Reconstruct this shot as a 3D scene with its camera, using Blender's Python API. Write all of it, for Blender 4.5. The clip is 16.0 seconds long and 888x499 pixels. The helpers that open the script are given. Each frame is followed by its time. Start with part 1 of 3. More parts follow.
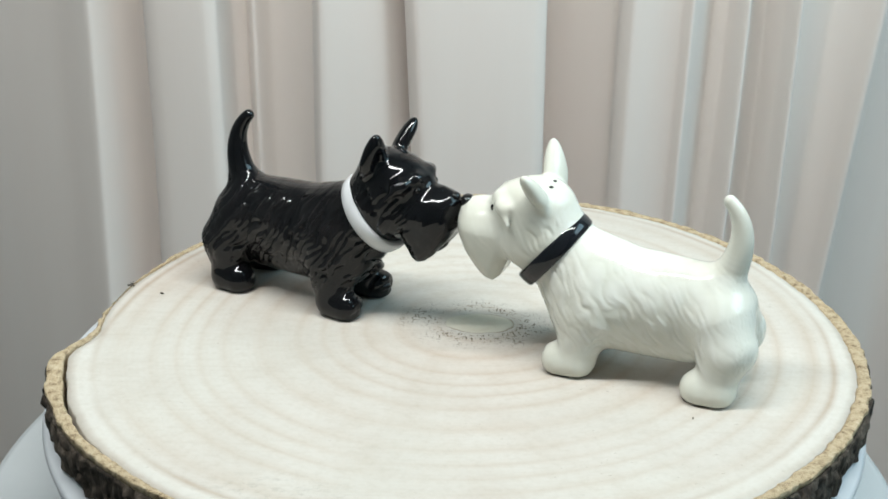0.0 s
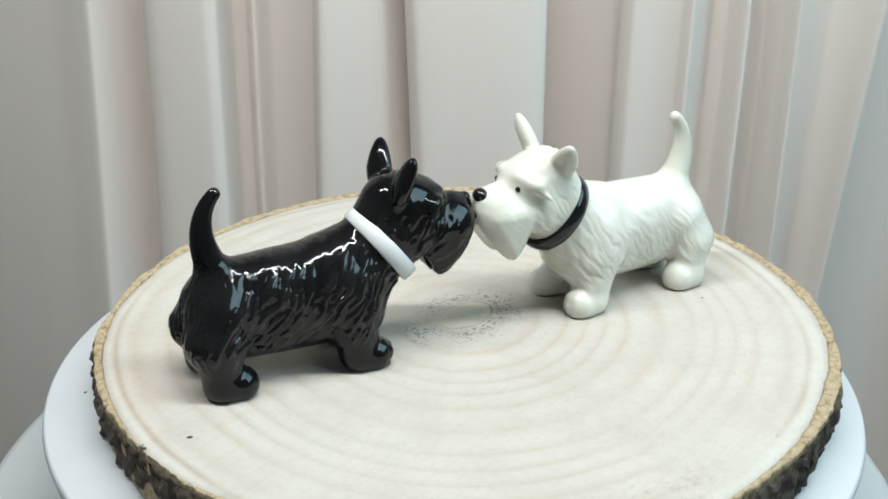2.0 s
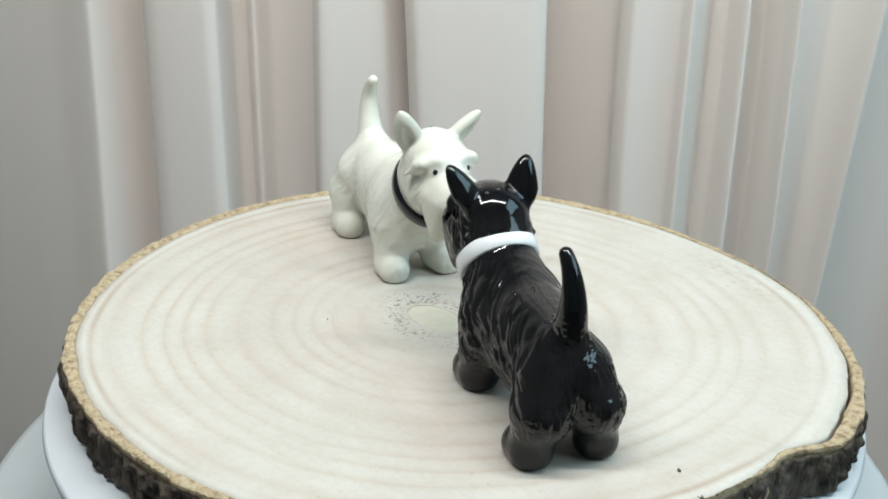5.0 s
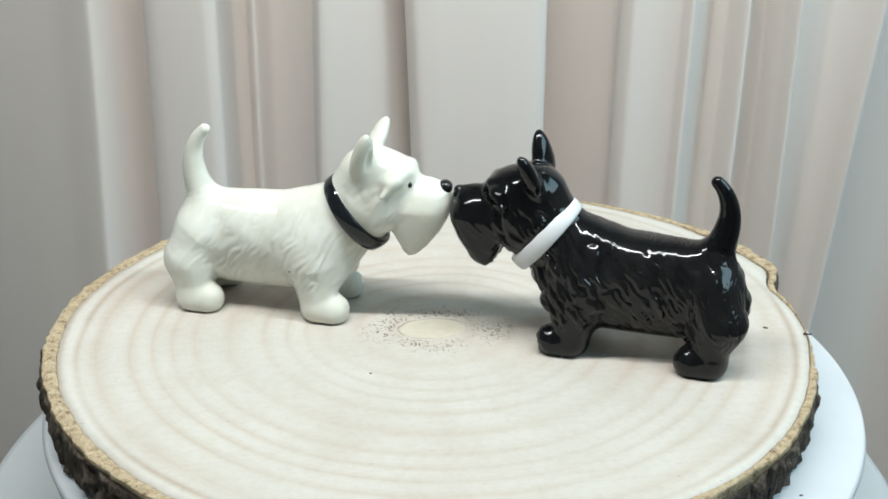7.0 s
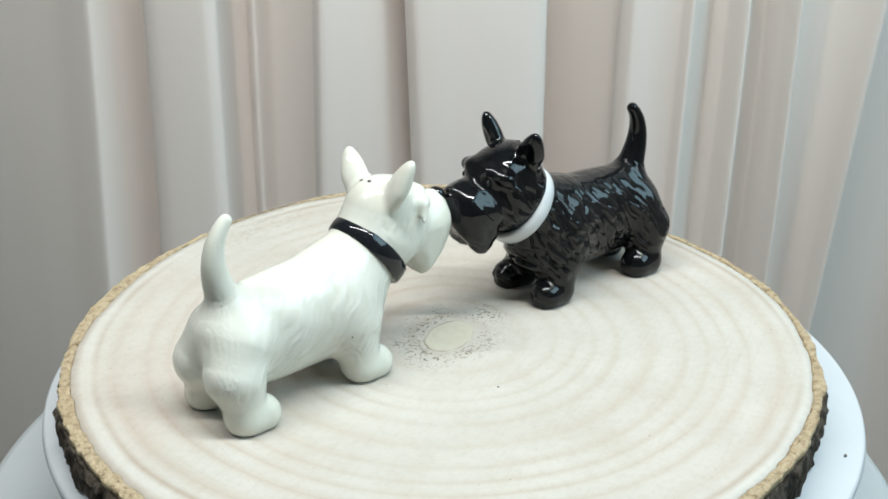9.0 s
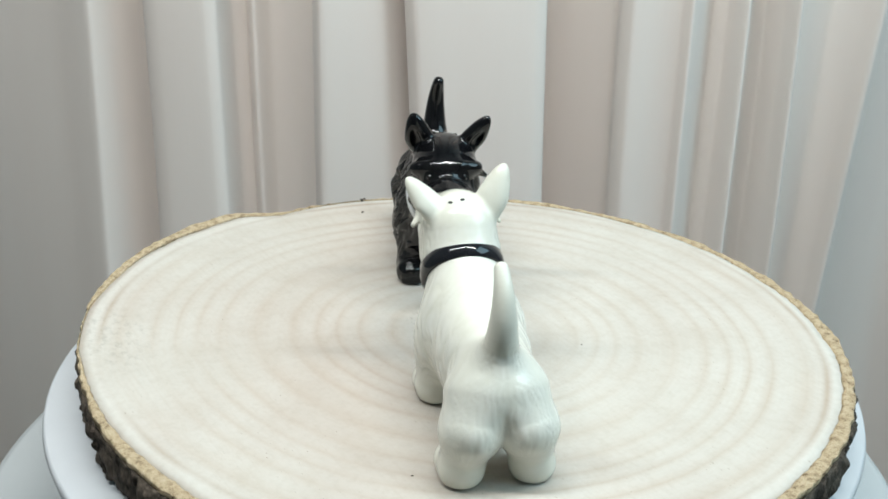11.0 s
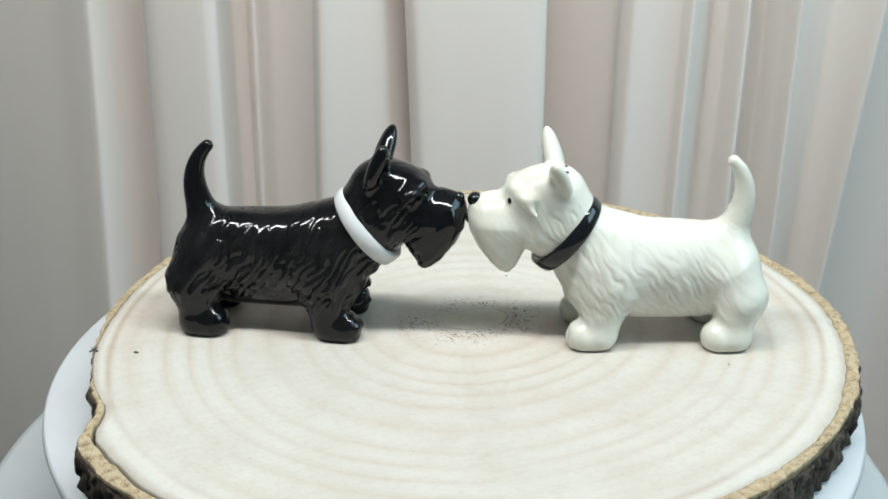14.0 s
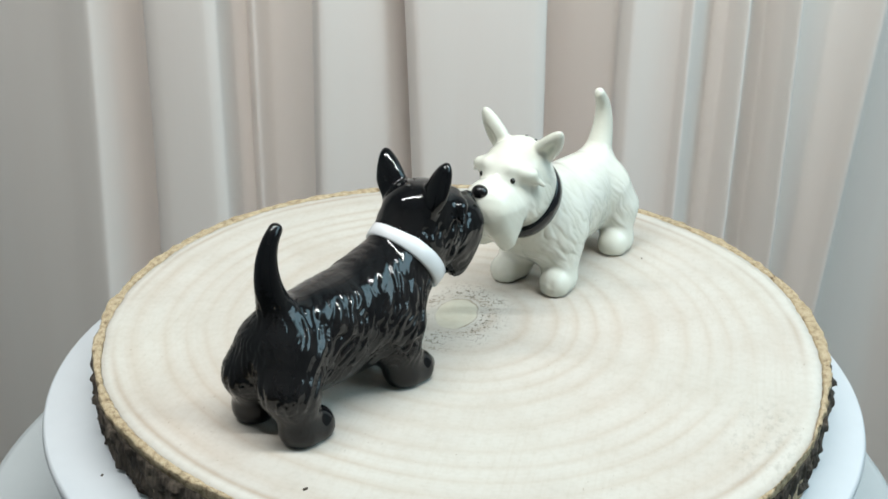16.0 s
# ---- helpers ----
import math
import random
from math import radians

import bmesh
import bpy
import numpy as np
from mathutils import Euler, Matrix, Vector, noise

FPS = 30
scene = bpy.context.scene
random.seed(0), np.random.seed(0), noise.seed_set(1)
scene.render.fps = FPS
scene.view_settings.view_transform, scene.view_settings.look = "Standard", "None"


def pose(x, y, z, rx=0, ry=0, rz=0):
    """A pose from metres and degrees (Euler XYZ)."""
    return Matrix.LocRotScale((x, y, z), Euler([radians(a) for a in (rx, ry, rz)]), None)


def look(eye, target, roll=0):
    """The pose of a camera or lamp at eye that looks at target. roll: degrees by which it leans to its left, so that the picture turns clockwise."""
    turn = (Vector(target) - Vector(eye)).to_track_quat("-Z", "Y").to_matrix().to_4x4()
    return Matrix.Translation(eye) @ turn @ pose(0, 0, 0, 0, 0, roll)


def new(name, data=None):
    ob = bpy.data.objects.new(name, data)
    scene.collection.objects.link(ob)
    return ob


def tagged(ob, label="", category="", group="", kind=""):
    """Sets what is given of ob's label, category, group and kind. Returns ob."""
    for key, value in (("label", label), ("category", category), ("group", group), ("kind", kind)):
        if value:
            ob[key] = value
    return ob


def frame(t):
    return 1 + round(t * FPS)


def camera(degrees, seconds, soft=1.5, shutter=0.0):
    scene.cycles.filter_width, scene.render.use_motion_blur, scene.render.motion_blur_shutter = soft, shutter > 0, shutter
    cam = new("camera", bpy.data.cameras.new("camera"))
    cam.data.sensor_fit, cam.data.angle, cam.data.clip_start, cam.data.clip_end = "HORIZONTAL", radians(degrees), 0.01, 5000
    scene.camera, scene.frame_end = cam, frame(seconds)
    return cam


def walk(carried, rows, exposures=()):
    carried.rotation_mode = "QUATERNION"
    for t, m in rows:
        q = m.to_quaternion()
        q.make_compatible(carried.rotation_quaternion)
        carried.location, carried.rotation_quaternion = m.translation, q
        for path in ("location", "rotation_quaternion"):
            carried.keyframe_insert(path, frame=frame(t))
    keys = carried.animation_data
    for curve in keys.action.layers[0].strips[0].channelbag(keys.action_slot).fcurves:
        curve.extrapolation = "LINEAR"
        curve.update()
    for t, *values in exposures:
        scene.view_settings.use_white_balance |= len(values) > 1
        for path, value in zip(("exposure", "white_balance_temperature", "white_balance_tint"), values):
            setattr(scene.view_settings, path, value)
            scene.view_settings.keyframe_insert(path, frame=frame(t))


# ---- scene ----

# Two ceramic terrier shakers on a wood slice, on a motorised turntable before a curtain.
# World: floor at z = 0, the turntable's axis through x = y = 0, camera looks along +y.
TABLE_Z = 0.750
TOP = TABLE_Z + 0.055          # upper face of the wood slice
PLATTER = TOP - 0.0165         # upper face of the turntable's platter

# ---- camera ----
cam = camera(38.88, 16.0, soft=1.7)
EYE = (0.0, -0.3448, TOP + 0.17864)
AIM = (EYE[0] - 0.010379, EYE[1] + 0.913624, EYE[2] - 0.406427)
walk(cam, [(0.0, look(EYE, AIM, 1.043)), (16.0, look(EYE, AIM, 1.043))], exposures=[(0.0, 0.0), (16.0, 0.0)])

# ---- world and lights ----
world = bpy.data.worlds.new("world")
scene.world = world
world.use_nodes = True
sky = world.node_tree.nodes.new("ShaderNodeTexSky")
sky.sky_type, sky.sun_disc = "NISHITA", False
sky.sun_elevation, sky.sun_rotation = radians(40), radians(120)
world.node_tree.links.new(sky.outputs[0], world.node_tree.nodes["Background"].inputs[0])
world.node_tree.nodes["Background"].inputs[1].default_value = 0.1


def area_lamp(name, where, target, wide, high, watts, colour):
    data = bpy.data.lights.new(name, "AREA")
    data.shape, data.size, data.size_y = "RECTANGLE", wide, high
    data.energy, data.color = watts, colour
    ob = new(name, data)
    ob.matrix_world = look(where, target)
    return ob


area_lamp("window_daylight", (1.07, -0.22, TOP + 0.88), (0.0, -0.22, TOP + 0.25), 1.0, 0.70, 10.2, (0.52, 0.86, 1.0))
area_lamp("tube_light", (-0.03, -0.13, TOP + 0.55), (-0.03, 0.20, TOP), 0.74, 0.020, 5.85, (0.965, 1.0, 0.99))


# ---- materials ----
def nodes_of(name):
    m = bpy.data.materials.new(name)
    m.use_nodes = True
    t = m.node_tree
    return m, t, t.nodes["Principled BSDF"]


def node(t, kind, **values):
    n = t.nodes.new(kind)
    for key, value in values.items():
        n.inputs[key.replace("_", " ")].default_value = value
    return n


def coords(t, scale=(1, 1, 1), out="Object"):
    c, m = t.nodes.new("ShaderNodeTexCoord"), t.nodes.new("ShaderNodeMapping")
    m.inputs["Scale"].default_value = scale
    t.links.new(c.outputs[out], m.inputs["Vector"])
    return m.outputs[0]


def ramp(t, fac, stops):
    r = t.nodes.new("ShaderNodeValToRGB")
    e = r.color_ramp.elements
    while len(e) < len(stops):
        e.new(0.5)
    for k, (at, colour) in zip(e, stops):
        k.position, k.color = at, (*colour, 1)
    t.links.new(fac, r.inputs[0])
    return r.outputs[0]


def mix(t, fac, a, b, kind="MIX"):
    m = t.nodes.new("ShaderNodeMix")
    m.data_type, m.blend_type = "RGBA", kind
    for value, slot in ((fac, 0), (a, 6), (b, 7)):
        if isinstance(value, (int, float)):
            m.inputs[slot].default_value = value
        elif isinstance(value, tuple):
            m.inputs[slot].default_value = (*value, 1)
        else:
            t.links.new(value, m.inputs[slot])
    return m.outputs[2]


def maths(t, kind, a, b=0.0, c=0.0):
    m = t.nodes.new("ShaderNodeMath")
    m.operation = kind
    for value, slot in ((a, 0), (b, 1), (c, 2)):
        if isinstance(value, (int, float)):
            m.inputs[slot].default_value = value
        else:
            t.links.new(value, m.inputs[slot])
    return m.outputs[0]


def noise_of(t, vector, scale, detail=3.0, rough=0.55):
    n = node(t, "ShaderNodeTexNoise", Scale=scale, Detail=detail, Roughness=rough)
    t.links.new(vector, n.inputs["Vector"])
    return n.outputs["Fac"]


def bump(t, b, height, strength, distance):
    n = node(t, "ShaderNodeBump", Strength=strength, Distance=distance)
    t.links.new(height, n.inputs["Height"])
    t.links.new(n.outputs[0], b.inputs["Normal"])


def plain(name, dark, light, scale, rough, bumps=0.0, metal=0.0, coat=0.0):
    """A surface that wanders between two colours, with fine relief."""
    m, t, b = nodes_of(name)
    v = coords(t)
    big, fine = noise_of(t, v, scale), noise_of(t, v, scale * 9)
    both = maths(t, "ADD", maths(t, "MULTIPLY", big, 0.7), maths(t, "MULTIPLY", fine, 0.3))
    t.links.new(ramp(t, both, [(0.3, dark), (0.7, light)]), b.inputs["Base Color"])
    t.links.new(maths(t, "MULTIPLY_ADD", fine, rough * 0.35, rough * 0.82), b.inputs["Roughness"])
    b.inputs["Metallic"].default_value, b.inputs["Coat Weight"].default_value = metal, coat
    b.inputs["Coat Roughness"].default_value = 0.03
    if bumps:
        bump(t, b, fine, 0.5, bumps)
    return m


def glaze(name, dark, light, rough, relief, ior=1.45, coat=0.0, thin=None):
    """Glazed earthenware: a glassy coat over a colour that thins and pools."""
    m, t, b = nodes_of(name)
    v = coords(t)
    pool, speck, wave = noise_of(t, v, 60, 2), noise_of(t, v, 420, 4), noise_of(t, v, 170, 2)
    colour = ramp(t, maths(t, "MULTIPLY_ADD", speck, 0.25, maths(t, "MULTIPLY", pool, 0.75)), [(0.35, dark), (0.68, light)])
    if thin:
        a = t.nodes.new("ShaderNodeAttribute")
        a.attribute_name = "bare"
        share = maths(t, "MULTIPLY", a.outputs["Fac"], ramp(t, noise_of(t, v, 110, 3), [(0.3, (0.45, 0.45, 0.45)), (0.65, (1, 1, 1))]))
        colour = mix(t, share, colour, thin)
    t.links.new(colour, b.inputs["Base Color"])
    b.inputs["Roughness"].default_value = rough
    b.inputs["IOR"].default_value = ior
    b.inputs["Coat Weight"].default_value, b.inputs["Coat Roughness"].default_value = coat, 0.02
    bump(t, b, wave, relief, 0.0012)
    return m


BLACK_GLAZE = glaze("black_glaze", (0.003, 0.0032, 0.004), (0.006, 0.006, 0.0065), 0.085, 0.16, 1.42, thin=(0.015, 0.0135, 0.0135))
WHITE_GLAZE = glaze("white_glaze", (0.60, 0.595, 0.515), (0.67, 0.67, 0.60), 0.07, 0.10, thin=(0.69, 0.69, 0.64))
WHITE_BAND = glaze("white_collar_glaze", (0.64, 0.65, 0.66), (0.70, 0.71, 0.72), 0.22, 0.05)
BLACK_BAND = glaze("black_collar_glaze", (0.006, 0.007, 0.009), (0.012, 0.013, 0.016), 0.07, 0.08)
INK = plain("black_enamel", (0.004, 0.004, 0.004), (0.008, 0.008, 0.008), 300, 0.12)
HOLE = plain("dark_hole", (0.02, 0.02, 0.02), (0.05, 0.05, 0.045), 300, 0.7)
STEEL = plain("magnet_steel", (0.35, 0.35, 0.36), (0.5, 0.5, 0.5), 300, 0.25, 0, 1.0)
# bare clay, with the contact shadow under the paws put into its colour
BISQUE_SHADE = plain("bare_clay_shade", (0.18, 0.16, 0.13), (0.30, 0.27, 0.22), 400, 0.8)
PLASTIC = plain("white_plastic", (0.53, 0.555, 0.58), (0.57, 0.595, 0.62), 25, 0.38, 0.00005)
GREY_PLASTIC = plain("pale_grey_plastic", (0.55, 0.58, 0.60), (0.62, 0.65, 0.67), 25, 0.4, 0.00005)
TABLE_PAINT = plain("white_table_paint", (0.40, 0.43, 0.44), (0.45, 0.48, 0.49), 14, 0.42, 0.0001)
WALL_PAINT = plain("wall_paint", (0.52, 0.505, 0.485), (0.57, 0.555, 0.535), 3, 0.8, 0.0006)
CEILING_PAINT = plain("ceiling_paint", (0.72, 0.72, 0.70), (0.78, 0.78, 0.76), 3, 0.85, 0.0006)
FLOOR_BOARD = plain("grey_floor", (0.20, 0.18, 0.16), (0.30, 0.27, 0.24), 5, 0.6, 0.0004)


def wood_material():
    """Pale sawn end grain: growth rings, radial streaks, saw marks and a sound knot at the pith."""
    m, t, b = nodes_of("sawn_end_grain")
    v = coords(t)
    a = t.nodes.new("ShaderNodeAttribute")
    a.attribute_name = "rho"
    rho = a.outputs["Fac"]
    wob = noise_of(t, v, 15, 2)
    r = maths(t, "ADD", rho, maths(t, "MULTIPLY", maths(t, "SUBTRACT", wob, 0.5), 0.030))
    # rings, unevenly spaced
    stretch = maths(t, "ADD", maths(t, "MULTIPLY", r, 14.0), maths(t, "MULTIPLY", maths(t, "SINE", maths(t, "MULTIPLY", r, 17.0)), 0.30))
    saw = maths(t, "FRACT", stretch)
    ring = ramp(t, saw, [(0.0, (0.2, 0.2, 0.2)), (0.15, (0.04, 0.04, 0.04)), (0.40, (0.06, 0.06, 0.06)), (0.62, (0.45, 0.45, 0.45)), (0.80, (1, 1, 1)), (0.92, (0.55, 0.55, 0.55)), (1.0, (0.2, 0.2, 0.2))])
    patch = noise_of(t, v, 14, 2)
    ring = maths(t, "MULTIPLY", ring, ramp(t, patch, [(0.35, (0.15, 0.15, 0.15)), (0.65, (1, 1, 1))]))
    fine = maths(t, "MULTIPLY_ADD", maths(t, "SINE", maths(t, "MULTIPLY", r, 430.0)), 0.5, 0.5)
    base = ramp(t, noise_of(t, v, 30, 4), [(0.3, (0.478, 0.446, 0.398)), (0.7, (0.538, 0.515, 0.468))])
    colour = mix(t, maths(t, "MULTIPLY", ring, 0.50), base, (0.375, 0.285, 0.205))
    colour = mix(t, maths(t, "MULTIPLY", fine, 0.05), colour, (0.45, 0.36, 0.27))
    # faint straight saw lines across the cut
    saw_lines = noise_of(t, coords(t, (18, 900, 1)), 1.0, 2)
    colour = mix(t, ramp(t, saw_lines, [(0.52, (0, 0, 0)), (0.75, (0.16, 0.16, 0.16))]), colour, (0.40, 0.335, 0.265))
    # pinkish cast in blotches, pale sapwood towards the bark
    colour = mix(t, ramp(t, noise_of(t, v, 9, 2), [(0.45, (0, 0, 0)), (0.75, (0.35, 0.35, 0.35))]), colour, (0.51, 0.435, 0.39))
    colour = mix(t, ramp(t, r, [(0.960, (0, 0, 0)), (0.972, (0.55, 0.55, 0.55)), (0.990, (0.55, 0.55, 0.55)), (1.0, (0.2, 0.2, 0.2))]), colour, (0.555, 0.535, 0.49))
    # one brown ring shortly inside the sapwood, strong here and faint there
    late = maths(t, "MULTIPLY", ramp(t, r, [(0.942, (0, 0, 0)), (0.958, (1, 1, 1)), (0.966, (0.35, 0.35, 0.35)), (0.974, (0, 0, 0))]), ramp(t, noise_of(t, v, 11, 2), [(0.40, (0.05, 0.05, 0.05)), (0.60, (1, 1, 1))]))
    colour = mix(t, maths(t, "MULTIPLY", late, 0.55), colour, (0.30, 0.205, 0.13))
    # pale lens of the knot, with a dark seam round it
    s = t.nodes.new("ShaderNodeSeparateXYZ")
    t.links.new(v, s.inputs[0])
    wx = maths(t, "MULTIPLY", maths(t, "SUBTRACT", s.outputs[0], 0.0072), 1 / 0.0108)
    wy = maths(t, "MULTIPLY", maths(t, "SUBTRACT", s.outputs[1], 0.0012), 1 / 0.0068)
    e = maths(t, "SQRT", maths(t, "ADD", maths(t, "MULTIPLY", wx, wx), maths(t, "MULTIPLY", wy, wy)))
    e = maths(t, "ADD", e, maths(t, "MULTIPLY", maths(t, "SUBTRACT", noise_of(t, v, 130, 2), 0.5), 0.3))
    lens = ramp(t, e, [(0.92, (1, 1, 1)), (0.99, (0, 0, 0))])
    seam = ramp(t, e, [(0.90, (0, 0, 0)), (0.99, (1, 1, 1)), (1.07, (0, 0, 0))])
    colour = mix(t, maths(t, "MULTIPLY", lens, 0.58), colour, (0.55, 0.52, 0.40))
    seam = maths(t, "MULTIPLY", seam, ramp(t, noise_of(t, v, 90, 2), [(0.45, (0, 0, 0)), (0.65, (1, 1, 1))]))
    colour = mix(t, maths(t, "MULTIPLY", seam, 0.8), colour, (0.16, 0.11, 0.06))
    # short dark saw marks in a belt round the knot, stray ones elsewhere
    dash = noise_of(t, coords(t, (520, 1500, 1)), 1.0, 1)
    dash2 = noise_of(t, coords(t, (1100, 420, 1)), 1.0, 1)
    belt = ramp(t, maths(t, "MULTIPLY", e, 0.25), [(0.26, (0, 0, 0)), (0.30, (1, 1, 1)), (0.46, (0.85, 0.85, 0.85)), (0.66, (0, 0, 0))])
    belt = maths(t, "MULTIPLY", belt, ramp(t, noise_of(t, v, 70, 2), [(0.40, (0, 0, 0)), (0.60, (1, 1, 1))]))
    marks = maths(t, "MULTIPLY", belt, ramp(t, maths(t, "MAXIMUM", dash, dash2), [(0.59, (0, 0, 0)), (0.67, (1, 1, 1))]))
    colour = mix(t, maths(t, "MULTIPLY", marks, 0.95), colour, (0.10, 0.075, 0.045))
    stray = maths(t, "MULTIPLY", ramp(t, dash, [(0.72, (0, 0, 0)), (0.76, (1, 1, 1))]), ramp(t, noise_of(t, v, 33, 2), [(0.52, (0, 0, 0)), (0.60, (1, 1, 1))]))
    colour = mix(t, maths(t, "MULTIPLY", stray, 0.6), colour, (0.20, 0.15, 0.10))
    # grey weathered patch by the bark, in short smears
    gx = maths(t, "MULTIPLY", maths(t, "ADD", s.outputs[0], 0.043), 1 / 0.026)
    gy = maths(t, "MULTIPLY", maths(t, "ADD", s.outputs[1], 0.094), 1 / 0.014)
    near = ramp(t, maths(t, "ADD", maths(t, "MULTIPLY", gx, gx), maths(t, "MULTIPLY", gy, gy)), [(0.15, (1, 1, 1)), (1.0, (0, 0, 0))])
    smear = maths(t, "MULTIPLY", near, ramp(t, noise_of(t, coords(t, (260, 420, 1)), 1.0, 4, 0.7), [(0.50, (0, 0, 0)), (0.66, (1, 1, 1))]))
    colour = mix(t, maths(t, "MULTIPLY", smear, 0.28), colour, (0.17, 0.15, 0.125))
    grain = noise_of(t, v, 380, 5, 0.7)
    colour = mix(t, 1.0, colour, ramp(t, grain, [(0.32, (0.94, 0.93, 0.915)), (0.55, (1, 1, 1)), (0.72, (1.0, 1.0, 1.0))]), "MULTIPLY")
    worn = noise_of(t, coords(t, (1, 1, 1)), 55, 5, 0.65)
    colour = mix(t, 1.0, colour, ramp(t, worn, [(0.30, (0.955, 0.935, 0.915)), (0.52, (1, 1, 1))]), "MULTIPLY")
    t.links.new(colour, b.inputs["Base Color"])
    b.inputs["Roughness"].default_value = 0.62
    b.inputs["Specular IOR Level"].default_value = 0.3
    bump(t, b, maths(t, "SUBTRACT", noise_of(t, v, 700, 4), maths(t, "MULTIPLY_ADD", ring, 0.15, marks)), 0.22, 0.0003)
    return m


def bark_material(name, low, mid, high, scale, depth, stretch):
    m, t, b = nodes_of(name)
    v = coords(t, (1, 1, stretch))
    n, fine = noise_of(t, v, scale, 5, 0.65), noise_of(t, v, scale * 6, 4, 0.7)
    both = maths(t, "ADD", maths(t, "MULTIPLY", n, 0.6), maths(t, "MULTIPLY", fine, 0.4))
    t.links.new(ramp(t, both, [(0.36, low), (0.48, mid), (0.66, high)]), b.inputs["Base Color"])
    b.inputs["Roughness"].default_value = 0.9
    b.inputs["Specular IOR Level"].default_value = 0.2
    bump(t, b, both, 0.9, depth)
    return m


WOOD = wood_material()
CORK = bark_material("inner_bark_cork", (0.12, 0.075, 0.04), (0.46, 0.355, 0.225), (0.60, 0.50, 0.35), 420, 0.0014, 1.0)
BARK = bark_material("outer_bark", (0.014, 0.011, 0.009), (0.070, 0.056, 0.045), (0.17, 0.14, 0.11), 150, 0.0025, 0.25)


def cloth_material():
    """Matt polyester curtain: fine weave, faint creases, some light passes through."""
    m, t, b = nodes_of("curtain_cloth")
    v = coords(t)
    big = noise_of(t, coords(t, (1, 1, 0.12)), 14, 3)
    t.links.new(ramp(t, big, [(0.3, (0.89, 0.80, 0.74)), (0.7, (0.93, 0.865, 0.81))]), b.inputs["Base Color"])
    b.inputs["Roughness"].default_value = 0.72
    b.inputs["Sheen Weight"].default_value = 0.25
    h = maths(t, "MULTIPLY_ADD", noise_of(t, v, 900, 2), 0.12, noise_of(t, coords(t, (1, 1, 0.1)), 60, 3))
    bump(t, b, h, 0.10, 0.003)
    through_light = node(t, "ShaderNodeBsdfTranslucent", Color=(0.62, 0.50, 0.43, 1))
    share = node(t, "ShaderNodeMixShader", Fac=0.16)
    t.links.new(b.outputs[0], share.inputs[1])
    t.links.new(through_light.outputs[0], share.inputs[2])
    t.links.new(share.outputs[0], t.nodes["Material Output"].inputs[0])
    return m


CLOTH = cloth_material()


# ---- building helpers ----
def mesh_ob(name, verts, faces, material, parent=None, label="", smooth=True):
    me = bpy.data.meshes.new(name)
    me.from_pydata([tuple(p) for p in verts], [], [tuple(f) for f in faces])
    me.materials.append(material)
    me.polygons.foreach_set("use_smooth", [smooth] * len(me.polygons))
    me.update()
    ob = new(name, me)
    ob.parent = parent
    if label:
        tagged(ob, label)
    return ob


def part(name, bm, material, parent, label="", smooth=True):
    me = bpy.data.meshes.new(name)
    bmesh.ops.recalc_face_normals(bm, faces=bm.faces)
    bm.to_mesh(me)
    bm.free()
    me.materials.append(material)
    me.polygons.foreach_set("use_smooth", [smooth] * len(me.polygons))
    ob = new(name, me)
    ob.parent = parent
    if label:
        tagged(ob, label)
    return ob


def box(x0, x1, y0, y1, z0, z1):
    bm = bmesh.new()
    bmesh.ops.create_cube(bm, size=1, matrix=Matrix.Translation(((x0 + x1) / 2, (y0 + y1) / 2, (z0 + z1) / 2)) @ Matrix.Diagonal((x1 - x0, y1 - y0, z1 - z0, 1)))
    return bm


def lathe(profile, segments=160):
    """A closed or open (r, z) outline turned round z."""
    bm = bmesh.new()
    rows = []
    for r, z in profile:
        if r == 0:
            rows.append([bm.verts.new((0, 0, z))])
        else:
            rows.append([bm.verts.new((r * math.cos(k * math.tau / segments), r * math.sin(k * math.tau / segments), z)) for k in range(segments)])
    for a, c in zip(rows, rows[1:]):
        for k in range(segments):
            j = (k + 1) % segments
            if len(a) == 1 and len(c) > 1:
                bm.faces.new((a[0], c[k], c[j]))
            elif len(c) == 1 and len(a) > 1:
                bm.faces.new((a[k], a[j], c[0]))
            elif len(a) > 1:
                bm.faces.new((a[k], a[j], c[j], c[k]))
    return bm


def lattice(p, seed):
    """Smooth noise in 0..1 at an array of points."""
    i = np.floor(p).astype(np.int64)
    f = p - i
    f = f * f * (3 - 2 * f)
    total = np.zeros(len(p))
    for dx in (0, 1):
        for dy in (0, 1):
            for dz in (0, 1):
                h = (i[:, 0] + dx) * 374761393 + (i[:, 1] + dy) * 668265263 + (i[:, 2] + dz) * 2147483647 + seed * 974634777
                h = (h ^ (h >> 13)) * 1274126177
                h = ((h ^ (h >> 16)) & 0xFFFF) / 65535.0
                w = (f[:, 0] if dx else 1 - f[:, 0]) * (f[:, 1] if dy else 1 - f[:, 1]) * (f[:, 2] if dz else 1 - f[:, 2])
                total += w * h
    return total


# ---- the room ----
X0, X1, Y0, Y1, HIGH, THICK = -1.5, 1.12, -1.9, 0.75, 2.45, 0.12


def structure(ob, label):
    return tagged(ob, label, kind="structure")


